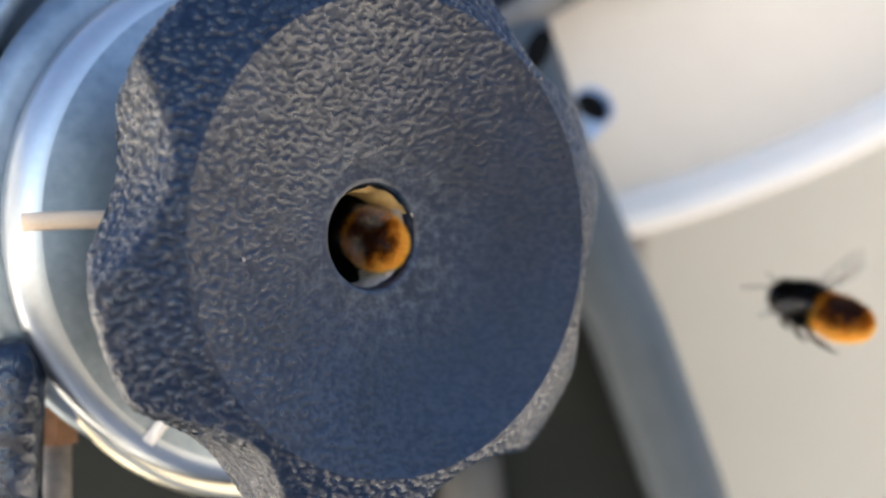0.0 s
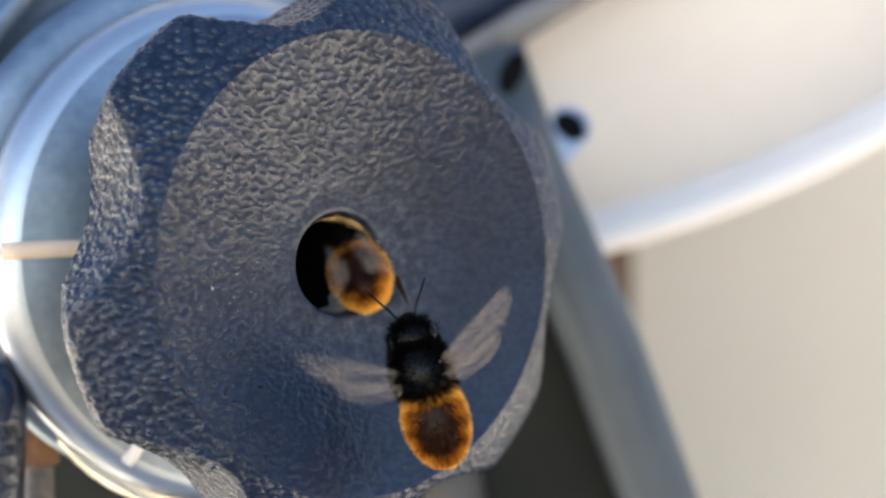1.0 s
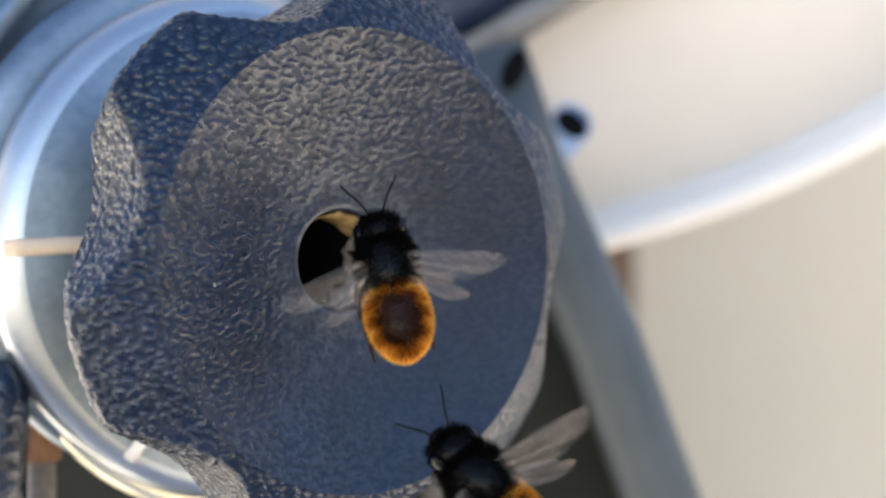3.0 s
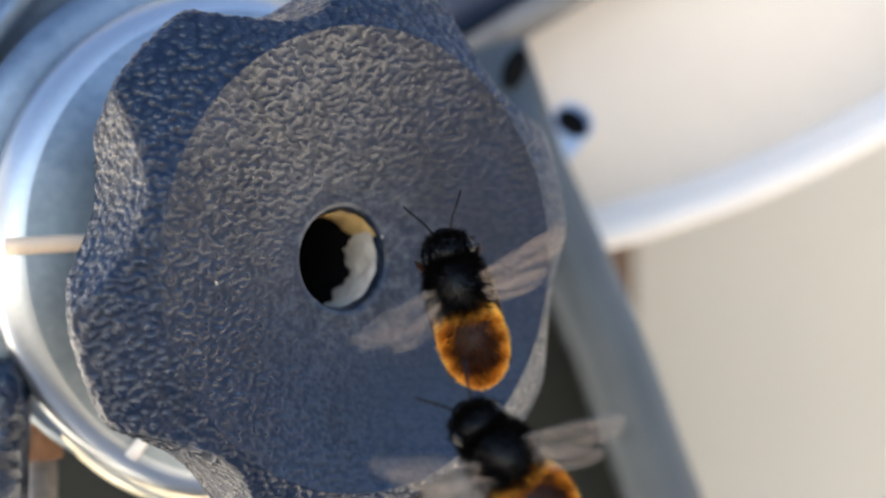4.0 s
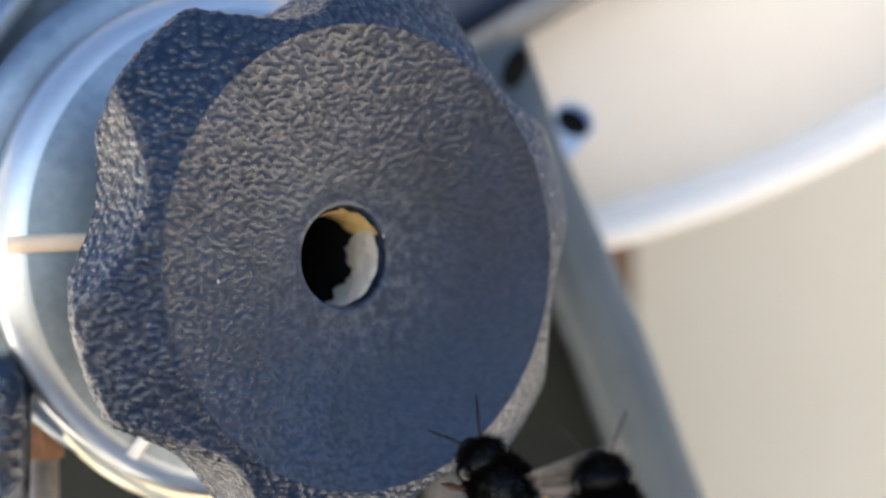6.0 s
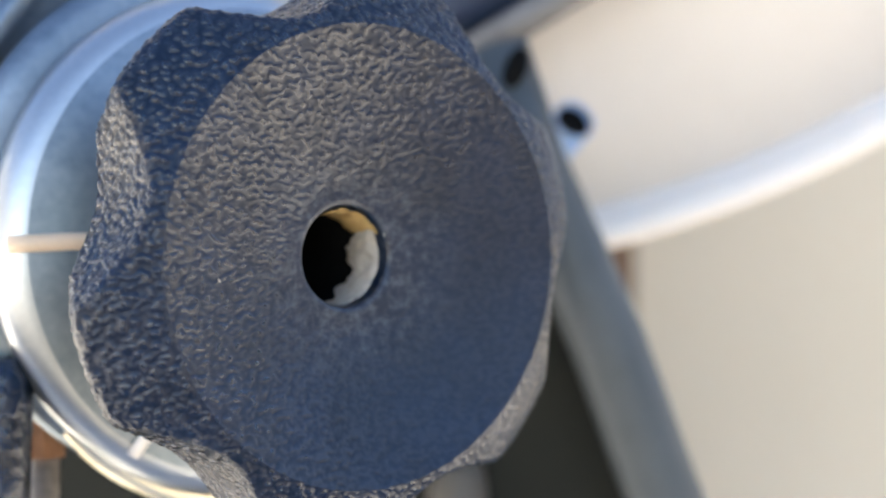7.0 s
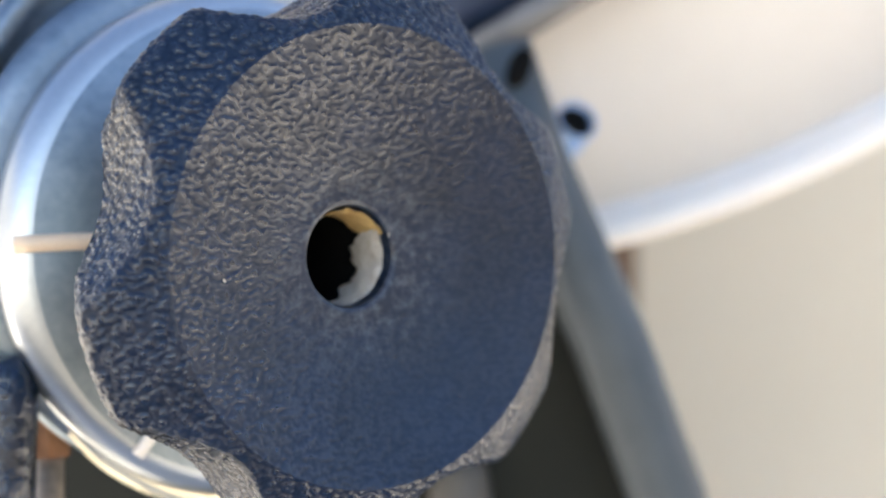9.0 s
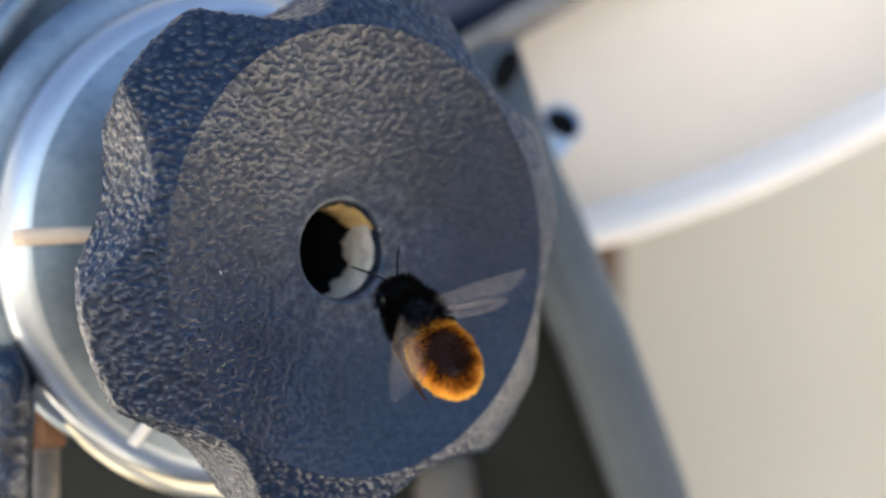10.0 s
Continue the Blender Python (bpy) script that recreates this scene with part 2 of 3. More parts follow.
def knob_profile():
    """(radius, height) from the bore over the dished face and the round shoulder to the back."""
    bore, face = 0.0045, FACE
    rows = [(bore, -0.0240), (bore, -0.0125), (bore, -0.0054), (bore + 0.00004, -0.0044), (bore + 0.00018, -0.0041), (bore + 0.0005, -0.0040)]
    for k in range(1, 19):
        q = k / 18
        rows.append((bore + 0.0006 + (face - bore - 0.0006) * q, -0.0040 * (1 - q ** 1.4)))
    for k in range(1, 17):
        q = k / 16 * math.pi / 2
        rows.append((face + 0.0059 * math.sin(q), -0.0016 * (1 - math.cos(q)) - 0.0023 * math.sin(q)))
    rows += [(0.0261, -0.0046), (0.0259, -0.0053), (0.0254, -0.0062), (0.0249, -0.0074), (0.0245, -0.0084), (0.0238, -0.0087), (0.0150, -0.0090), (0.0110, -0.0280)]
    return rows


FACE = 0.0202
BORE_OFF = 0.0009
prof = knob_profile()
knob = new("star_knob")
knob.matrix_world = KM
tagged(knob, "dark blue-black grained plastic star knob with a bored centre", "knob")


def dense(profile, step):
    """The profile with points no further apart than step(radius, height)."""
    out = [profile[0]]
    for (r0, z0), (r1, z1) in zip(profile, profile[1:]):
        n = max(1, math.ceil(math.hypot(r1 - r0, z1 - z0) / step((r0 + r1) / 2, (z0 + z1) / 2)))
        out += [(r0 + (r1 - r0) * k / n, z0 + (z1 - z0) * k / n) for k in range(1, n + 1)]
    return out


def worn_min(r, c, k=0.0007):
    """The lesser of two radii, rounded over where they cross."""
    h = np.clip(0.5 + 0.5 * (c - r) / k, 0.0, 1.0)
    return c * (1 - h) + r * h - k * h * (1 - h)


def grain(p, on_face):
    """Moulded leather grain, 0 to 1, at a point in millimetres: crooked ridges that lie across the face, rounder pebbles on the grip."""
    q = p + noise.noise_vector(p * 0.9) * 0.22
    if on_face:
        w = Vector((q.x * 1.5, q.y * 2.6, q.z * 1.5))
        h = noise.noise(w) + 0.35 * noise.noise(w * 1.9 + Vector((7.1, 3.3, 1.7)))
        return 0.5 + 0.5 * math.tanh(2.1 * h)
    w = Vector((q.x * 1.35, q.y * 1.75, q.z * 1.35))
    d = noise.voronoi(w)[0]
    return 0.72 * max(0.0, 1 - (d[0] / 0.70) ** 2) + 0.14 + 0.14 * math.tanh(2.4 * noise.noise(w * 1.4))


def grip_meshes(seg=1600):
    fine = dense(prof, lambda r, z: 0.00011 if r > 0.0048 and z > -0.0089 and not (z < -0.0086 and r < 0.0232) else 0.004)
    th = np.arange(seg) * 2 * np.pi / seg
    cut = np.array([[hollow(t, z) for t in th] for z in (0.0, -0.0090)])
    pos = np.zeros((len(fine), seg, 3))
    hollow_gloss = np.zeros((len(fine), seg))
    for i, (r, z) in enumerate(fine):
        u = min(1.0, -z / 0.0090)
        rr = np.full(seg, r) if r < FACE else worn_min(r, cut[0] * (1 - u) + cut[1] * u)
        hollow_gloss[i] = 0.0 if r < FACE else np.clip((r - rr - 0.0004) / 0.0012, 0.0, 1.0)
        off = BORE_OFF * min(1.0, max(0.0, (FACE - r) / 0.0149))
        pos[i] = np.stack([rr * np.cos(th) - off, rr * np.sin(th), np.full(seg, z)], 1)
    along = np.gradient(pos, axis=0)
    around = np.roll(pos, -1, 1) - np.roll(pos, 1, 1)
    nrm = np.cross(around, along)
    nrm /= np.linalg.norm(nrm, axis=2, keepdims=True) + 1e-12
    lift = np.zeros((len(fine), seg))
    relief = np.full((len(fine), seg), 0.6)
    for i, (r, z) in enumerate(fine):
        if r < 0.0049 or (z < -0.0086 and r < 0.0232):
            continue
        face = r < FACE + 0.0001
        ease = min(1.0, 0.3 + (r - 0.0049) / 0.003)
        for k in range(seg):
            amp = 0.00011 if face else 0.00026
            side = 0.5 + 0.5 * math.cos(th[k] - radians(314 if face else 318))
            if not face:
                amp *= 1 - 0.55 * side ** 1.6
            if face:   # grain flattened round the bore and on the lower outer side
                amp *= 1.0 * ease * (0.35 + 0.65 * min(1.0, r / 0.018)) * (1.05 - 0.76 * side ** 1.2)
                fine_amp = 0.000034 * ease * (0.3 + 0.7 * side)
                lift[i, k] = fine_amp * noise.noise(Vector(pos[i, k] * 2600))
            relief[i, k] = grain(Vector(pos[i, k] * 1000), face)
            lift[i, k] += amp * (relief[i, k] - 0.5)
            relief[i, k] = 0.5 + (relief[i, k] - 0.5) * min(1.0, amp / 0.00012)
    pos += nrm * lift[..., None] * (1 if nrm[len(fine) // 2, 0, 2] > 0 else -1)
    meshes = []
    radius = [r for r, z in fine]
    i0 = max(i for i, r in enumerate(radius[:len(radius) // 2]) if r < 0.00462)
    i1 = min(i for i, r in enumerate(radius) if r >= FACE)
    ib = max(i for i in range(i0) if fine[i][1] < -0.0066)
    # the deep part of the bore is coloured black for its shade
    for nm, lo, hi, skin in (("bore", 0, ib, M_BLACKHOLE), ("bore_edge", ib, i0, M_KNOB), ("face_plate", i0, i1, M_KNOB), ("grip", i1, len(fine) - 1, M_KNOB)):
        n = hi - lo + 1
        a = (np.arange(n - 1)[:, None] * seg + np.arange(seg)[None, :]).ravel()
        b = (np.arange(n - 1)[:, None] * seg + (np.arange(seg)[None, :] + 1) % seg).ravel()
        quads = np.stack([a, b, b + seg, a + seg], 1)
        me = bpy.data.meshes.new(nm)
        me.from_pydata(pos[lo:hi + 1].reshape(-1, 3).tolist(), [], quads.tolist())
        me.polygons.foreach_set("use_smooth", np.ones(len(quads), bool))
        me.attributes.new("relief", "FLOAT", "POINT").data.foreach_set("value", relief[lo:hi + 1].ravel().astype(np.float32))
        me.attributes.new("hollow_gloss", "FLOAT", "POINT").data.foreach_set("value", hollow_gloss[lo:hi + 1].ravel().astype(np.float32))
        me.materials.append(skin)
        me.update()
        meshes.append(me)
    return meshes


SPECKS = [(-0.01457, -0.00186, -0.00188, 0.00012), (0.00310, 0.00196, -0.00402, 0.00011)]
for me in grip_meshes():
    new(me.name, me).parent = knob
for x, y, z, size in SPECKS:
    fleck = bmesh.new()
    bmesh.ops.create_icosphere(fleck, subdivisions=2, radius=size, matrix=pose(x, y, z, 20, 35, 50) @ Matrix.Diagonal((1.0, 1.7, 0.7, 1.0)))
    part("pale_speck", fleck, M_MUD, knob, "small pale speck on the face")

# ---- steel dish behind it ----
dish = new("steel_dish")
DM = KM @ Matrix.Translation((0.0024, 0.0012, -0.0003)) @ Matrix.Scale(1.065, 4)
dish.matrix_world = DM
tagged(dish, "polished round steel dish with a rolled rim behind the knob", "metal dish")
rim = [(0.0100, -0.0205), (0.0160, -0.0219), (0.0205, -0.02295), (0.0230, -0.0235)]
rim += [(0.0230 + 0.0023 * math.sin(radians(q)), -0.0235 - 0.0004 * math.sin(radians(q)) - 0.0020 * (1 - math.cos(radians(q)))) for q in range(9, 91, 9)]
rim += [(0.0253, -0.0268), (0.0251, -0.0278), (0.0244, -0.0284), (0.0200, -0.0288)]
skirt = [(0.0200, -0.0284), (0.0246, -0.0283), (0.0252, -0.0284), (0.0258, -0.0290), (0.0259, -0.0300), (0.0254, -0.0310), (0.0200, -0.0314)]
collar = [(0.0180, -0.0324), (0.0248, -0.0322), (0.0258, -0.0319), (0.0270, -0.0312), (0.0281, -0.0316), (0.0285, -0.0332), (0.0283, -0.0350), (0.0255, -0.0372), (0.0140, -0.0385)]
part("plate", revolve(rim[:4], 200), M_BRUSHED, dish, "scratched steel plate")
part("bead", revolve(rim[3:], 200), M_CHROME, dish, "bright rolled bead")
part("collar", revolve(collar, 200), M_BRUSHED, dish, "dull steel collar").matrix_basis = pose(0, 0.0056, 0)
part("skirt", revolve(skirt, 200), M_SKIRT, dish, "steel skirt tinted with reflected ground").matrix_basis = pose(0.0023, -0.0019, 0)
band = [(0.0200, -0.0286), (0.0246, -0.0285), (0.0258, -0.0288), (0.0266, -0.0296), (0.0265, -0.0308), (0.0200, -0.0316)]
part("band", revolve(band, 200), M_BRUSHED, dish, "smooth steel band").matrix_basis = pose(-0.0009, 0.0017, 0)
part("stem", revolve([(0.014, -0.0375), (0.014, -1.16)], 32), M_TUBE, dish, "grey steel stem")
part("ridge", tube_along([(-0.0140, 0.0002, -0.0214), (-0.0200, 0.0000, -0.0229), (-0.0232, -0.0002, -0.0237), (-0.0243, -0.0003, -0.0243)], 0.0008, 12), M_CREAM, dish, "narrow cream ridge")
part("ridge", tube_along([(-0.0099, -0.0144, -0.0219), (-0.0116, -0.0170, -0.0228), (-0.0134, -0.0197, -0.0236)], 0.0006, 12), M_WHITE, dish, "short white ridge")

# ---- tubes ----
def place(px, py, depth):
    """A point seen from the mean standpoint of the lens, by its share of the view."""
    k = 0.00048966 * depth
    return Vector(((px - 784) * k, depth - 0.1, 1.0 - (py - 441) * k))


leg = new("steel_tube")
tagged(leg, "grey painted steel tube of the folding frame standing on the ground", "tube")
part("tube", tube_along([place(868, 90, 0.168), place(935, 290, 0.168), place(1073, 600, 0.168), place(1176, 882, 0.168), place(4236, 11800, 0.168)], 0.0056), M_TUBE, leg)
# a black bulge on the tube stands in for a shaded slot
slot = bmesh.new()
bmesh.ops.create_uvsphere(slot, u_segments=20, v_segments=12, radius=1.0, matrix=Matrix.LocRotScale(place(913, 120, 0.1624), Euler((0, radians(22), 0)), (0.0016, 0.0016, 0.0031)))
part("slot", slot, M_BLACKHOLE, leg, "black bulge painted as a shaded slot")
arm = new("cross_bar")
tagged(arm, "thin grey steel cross bar of the frame", "bar")
part("bar", tube_along([place(802, 112, 0.175), place(1000, -8, 0.178), place(1500, -311, 0.186)], 0.0026), M_STEELGREY, arm)
part("rail", tube_along([place(740, 62, 0.178), place(938, -58, 0.181), place(1438, -361, 0.189)], 0.0042), M_NAVY, arm, "dark navy painted rail")

# ---- white table top: a shallow tray with a raised rim ----
top = new("table_top")
tagged(top, "round white lacquered table top with a raised rim, folded upright", "table top")
top.matrix_world = Matrix.Translation((-0.02448, 0.10, 1.20677)) @ Matrix.Rotation(radians(90), 4, "X")
part("disc", revolve([(0.0001, 0.0), (0.2060, 0.0), (0.2060, -0.0080), (0.0001, -0.0080)], 220), M_WHITE, top)
part("rim", revolve([(0.2060, -0.0080), (0.2060, 0.0003), (0.2070, 0.0008), (0.2081, 0.0023), (0.2090, 0.0037), (0.2100, 0.0043), (0.2118, 0.0045), (0.2129, 0.0039), (0.2134, 0.0024), (0.2134, -0.0067), (0.2128, -0.0080)], 220, closed=True), M_WHITE, top)

peg = new("spacer_sleeve")
tagged(peg, "small light blue plastic spacer sleeve with a dark bore", "sleeve")
peg.matrix_world = Matrix.Translation(place(1009, 222, 0.190)) @ Vector((0.30, -0.86, 0.41)).to_track_quat("Z", "Y").to_matrix().to_4x4() @ Matrix.Scale(0.74, 4)
part("sleeve", revolve([(0.0043, -0.005), (0.0043, 0.0022), (0.0044, 0.0024), (0.0046, 0.0024), (0.0047, 0.0021), (0.0047, -0.012)], 40), M_SLEEVE, peg)
# black disc near the mouth stands in for shade in the sleeve
part("bore", revolve([(0.0001, 0.0008), (0.0043, 0.0008)], 32), M_BLACKHOLE, peg, "black disc standing in for the shaded bore")

# ---- pale post added for an unidentified pale blur low behind the knob ----
stay = new("pale_filler_post", mesh_of(tube_along([(0.0022, 0.0750, 0.0), (0.0022, 0.0750, 0.9600), (0.0018, 0.0750, 0.9668), (0.0016, 0.0750, 0.9680)], [0.0050, 0.0050, 0.0044, 0.0030]), "pale_filler_post", M_STAY))
tagged(stay, "pale beige post added for an unidentified pale blur behind the knob", "stay")

# ---- wooden partition behind the table top, its depth added to shade the wall ----
post = new("wooden_partition", mesh_of(box(0.072, 0.0985, 0.49, 0.9, 0.0, 1.6, 0.002), "wooden_partition", M_WOOD, False))
tagged(post, "brown weathered wooden partition standing against the cream wall", "partition")

# ---- sleeved rod and a bolt lower down ----
lever = new("sleeved_rod")
tagged(lever, "dark blue plastic sleeved rod standing on the ground", "rod")
foot = place(-30, 1500, 0.110)
crown = place(2, 668, 0.110)
down = (foot - crown).normalized()
part("sleeve", tube_along([crown - down * 0.0020, crown - down * 0.0016, crown - down * 0.0004, crown + down * 0.002, crown + down * 0.012, crown + down * 0.016, crown + down * 0.020, foot], [0.0010, 0.0021, 0.0027, 0.0030, 0.0031, 0.0034, 0.0036, 0.0036], 32), M_BLUE, lever, "dark blue grained plastic sleeve")
part("rod", tube_along([foot, Vector((foot.x - 0.08, foot.y, 0.02))], 0.003, 16), M_TUBE, lever, "grey steel rod")
bolt = new("rusty_bolt")
tagged(bolt, "rusty steel bolt with a hexagonal head under the cap", "bolt")
bolt.matrix_world = Matrix.Translation(place(80, 790, 0.118))
part("shank", tube_along([(0, 0, -0.02), (0, 0, 0.001)], 0.0014, 16), M_SHANK, bolt, "grey threaded shank")
part("head", tube_along([(0, 0, -0.001), (0, 0, 0.0048)], 0.0022, 6), M_RUST, bolt, "rusty hexagonal head", False)

# ---- dark sheet added for the shaded space between tube and bar, cut to the view ----
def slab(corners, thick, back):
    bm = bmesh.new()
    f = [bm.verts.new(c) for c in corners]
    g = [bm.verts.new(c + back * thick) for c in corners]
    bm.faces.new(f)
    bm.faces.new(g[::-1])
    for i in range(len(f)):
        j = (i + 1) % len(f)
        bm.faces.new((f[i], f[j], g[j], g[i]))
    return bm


cover = new("dark_backdrop")
tagged(cover, "dark olive sheet added for the shaded background, cut to the camera's view", "fabric panel")
part("dark_sheet", slab([place(1180, 900, 0.182), place(880, 60, 0.182), place(1560, -360, 0.182), place(-260, -360, 0.182), place(-260, 3500, 0.182), place(2140, 3500, 0.182)], 0.004, Vector((0, 1, 0))), M_DARK, cover, smooth=False)
# pale strip added to imitate a streak of reflected light
part("pale_strip", tube_along([place(905, 210, 0.179), place(1000, 470, 0.179), place(1125, 840, 0.179), place(1500, 1900, 0.179)], 0.0016, 16), M_STREAK, cover, "grey-green strip added as a reflected streak")

# ---- clay in the bore ----
def lining(a0, a1, r, z0, depth, rag, seed):
    """A crust of uneven depth and thickness on the wall of the bore, between two angles."""
    bm = bmesh.new()
    rows = []
    na, nz = 60, 14
    for i in range(na + 1):
        u = i / na
        th = radians(a0 + (a1 - a0) * u)
        fade = min(1.0, 6 * u, 6 * (1 - u))
        ragged = depth * (0.45 + 0.55 * math.sin(math.pi * min(max(u, 0.0), 1.0)) ** 0.5) + rag * noise.noise((u * 6, seed, 0.3)) + 0.4 * rag * noise.noise((u * 19, seed, 4.0))
        line = []
        for k in range(nz + 1):
            w = k / nz
            t = (0.00032 + 0.00030 * noise.noise((u * 9, w * 5, seed)) + 0.00018 * noise.noise((u * 27, w * 13, seed))) * fade * math.sin(math.pi * min(1.0, 0.15 + w * 0.85)) + 0.00008
            line.append(bm.verts.new(((r - t) * math.cos(th), (r - t) * math.sin(th), z0 - ragged * w)))
        rows.append(line)
    for p, q in zip(rows, rows[1:]):
        for k in range(nz):
            bm.faces.new((p[k], q[k], q[k + 1], p[k + 1]))
    return bm


nest = new("nest_wall")
nest.matrix_world = KM @ Matrix.Translation((-BORE_OFF, 0, 0))
tagged(nest, "dry pale clay crust of a bee nest inside the bore", "bee nest")
part("clay", lining(-84, 44, 0.00452, -0.0053, 0.0052, 0.0019, 1.7), M_MUD, nest)
part("pollen_crust", lining(28, 130, 0.00448, -0.0047, 0.0062, 0.0016, 5.2), M_OCHRE, nest, "ochre pollen crust")


# ---- bees ----
def chitin(name, c, rough):
    m = plain(name, tuple(v * 0.6 for v in c), c, 900.0, rough, 0.0, 0.3, 6000.0, 0.00005)
    m.node_tree.nodes["Principled BSDF"].inputs["Specular IOR Level"].default_value = 0.14
    return m


def fur(name, stops):
    """Hair of which each strand has its own tone, through which light shines."""
    m, n, l, b = mat(name)
    geo = n.new("ShaderNodeNewGeometry")
    tone = n.new("ShaderNodeAttribute")
    tone.attribute_name = "tone"
    jit = n.new("ShaderNodeMath")
    jit.operation = "MULTIPLY_ADD"
    jit.inputs[1].default_value = 0.30
    l.new(geo.outputs["Random Per Island"], jit.inputs[0])
    l.new(tone.outputs["Fac"], jit.inputs[2])
    r = ramp(n, l, jit.outputs[0], stops)
    l.new(r.outputs[0], b.inputs["Base Color"])
    b.inputs["Roughness"].default_value = 0.7
    b.inputs["Specular IOR Level"].default_value = 0.08
    tr = n.new("ShaderNodeBsdfTranslucent")
    l.new(r.outputs[0], tr.inputs["Color"])
    mx = n.new("ShaderNodeMixShader")
    mx.inputs[0].default_value = 0.45
    l.new(b.outputs[0], mx.inputs[1])
    l.new(tr.outputs[0], mx.inputs[2])
    l.new(mx.outputs[0], n["Material Output"].inputs[0])
    return m


def wing_skin():
    m, n, l, b = mat("wing_membrane")
    co = n.new("ShaderNodeTexCoord")
    fan = node(n, "ShaderNodeMapping", Scale=(220.0, 1900.0, 220.0))     # folds and veins run outwards
    l.new(co.outputs["Object"], fan.inputs["Vector"])
    vein = node(n, "ShaderNodeTexNoise", Scale=1.0, Detail=3.0)
    l.new(fan.outputs[0], vein.inputs["Vector"])
    r = ramp(n, l, vein.outputs[0], [(0.35, (0.15, 0.15, 0.15)), (0.68, (1.0, 1.0, 1.0))])
    sep = n.new("ShaderNodeSeparateXYZ")
    l.new(co.outputs["Object"], sep.inputs[0])
    ab = n.new("ShaderNodeMath")
    ab.operation = "ABSOLUTE"
    l.new(sep.outputs[0], ab.inputs[0])
    thin = n.new("ShaderNodeMapRange")      # smokiest at the root
    for i, v in enumerate((0.0015, 0.0085, 0.48, 0.27), 1):
        thin.inputs[i].default_value = v
    l.new(ab.outputs[0], thin.inputs[0])
    clear = n.new("ShaderNodeMath")
    clear.operation = "MULTIPLY"
    l.new(r.outputs[0], clear.inputs[0])
    l.new(thin.outputs[0], clear.inputs[1])
    b.inputs["Base Color"].default_value = (0.40, 0.29, 0.21, 1)
    b.inputs["Roughness"].default_value = 0.4
    b.inputs["Specular IOR Level"].default_value = 0.5
    l.new(clear.outputs[0], b.inputs["Alpha"])
    return m


M_BLACK = chitin("black_chitin", (0.006, 0.006, 0.007), 0.25)
M_BROWN = chitin("brown_chitin", (0.022, 0.006, 0.003), 0.30)
M_LEG = chitin("leg_chitin", (0.040, 0.015, 0.007), 0.5)
M_EYE = chitin("eye_chitin", (0.003, 0.003, 0.004), 0.11)
M_FURB = fur("black_fur", [(0.0, (0.001, 0.001, 0.001)), (0.35, (0.004, 0.003, 0.0025)), (0.9, (0.020, 0.013, 0.008)), (1.3, (0.06, 0.035, 0.018))])
M_FURO = fur("orange_fur", [(0.0, (0.010, 0.003, 0.0015)), (0.35, (0.10, 0.026, 0.006)), (0.60, (0.58, 0.19, 0.020)), (0.9, (1.0, 0.60, 0.13))])
M_WING = wing_skin()
MM = 0.001


def egg(cx, cy, cz, rx, ry, rz, taper=0.0, seg=28, rings=18):
    """An egg-shaped body along y, in millimetres; taper > 0 narrows it to the front."""
    bm = bmesh.new()
    lines = []
    for i in range(1, rings):
        a = math.pi * i / rings
        y, s = math.cos(a), math.sin(a)
        k = 1 - taper * y
        lines.append([bm.verts.new(((cx + rx * s * k * math.cos(2 * math.pi * j / seg)) * MM, (cy + ry * y) * MM, (cz + rz * s * k * math.sin(2 * math.pi * j / seg)) * MM)) for j in range(seg)])
    for p, q in zip(lines, lines[1:]):
        for j in range(seg):
            bm.faces.new((p[j], p[(j + 1) % seg], q[(j + 1) % seg], q[j]))
    for line, y in ((lines[0], cy + ry), (lines[-1], cy - ry)):
        tip = bm.verts.new((cx * MM, y * MM, cz * MM))
        for j in range(seg):
            bm.faces.new((line[j], line[(j + 1) % seg], tip))
    return bm


def hairs(c, rad, count, length, rng, density, lean, tint, width=0.045, taper=0.0):
    """Tapered hairs on an egg shape; density(point of the unit ball) is the chance that one grows there, tint(point) its tone."""
    verts, faces, tones = [], [], []
    while len(faces) < count * 2:
        v = Vector((rng.gauss(0, 1), rng.gauss(0, 1), rng.gauss(0, 1))).normalized()
        if rng.random() > density(v):
            continue
        k = 1 - taper * v.y
        base = Vector((c[0] + rad[0] * v.x * k, c[1] + rad[1] * v.y, c[2] + rad[2] * v.z * k))
        nrm = Vector((v.x / rad[0], v.y / rad[1], v.z / rad[2])).normalized()
        tuft = noise.noise_vector(base * 1.6) * 0.35
        d = (nrm + Vector(lean) + tuft + Vector((rng.gauss(0, 0.20), rng.gauss(0, 0.20), rng.gauss(0, 0.20)))).normalized()
        ln = length * rng.uniform(0.55, 1.3)
        side = d.cross(Vector((rng.gauss(0, 1), rng.gauss(0, 1), rng.gauss(0, 1)))).normalized() * width * 0.5
        mid = base + d * ln * 0.55
        tip = base + d * ln + nrm * -0.08 * ln
        i = len(verts)
        base -= nrm * 0.06
        verts += [tuple(q * MM for q in p) for p in (base + side, base - side, mid + side * 0.8, mid - side * 0.8, tip)]
        faces += [(i, i + 1, i + 3, i + 2), (i + 2, i + 3, i + 4)]
        tones += [tint(v)] * 5
    me = bpy.data.meshes.new("fur")
    me.from_pydata(verts, [], faces)
    me.attributes.new("tone", "FLOAT", "POINT").data.foreach_set("value", tones)
    return me


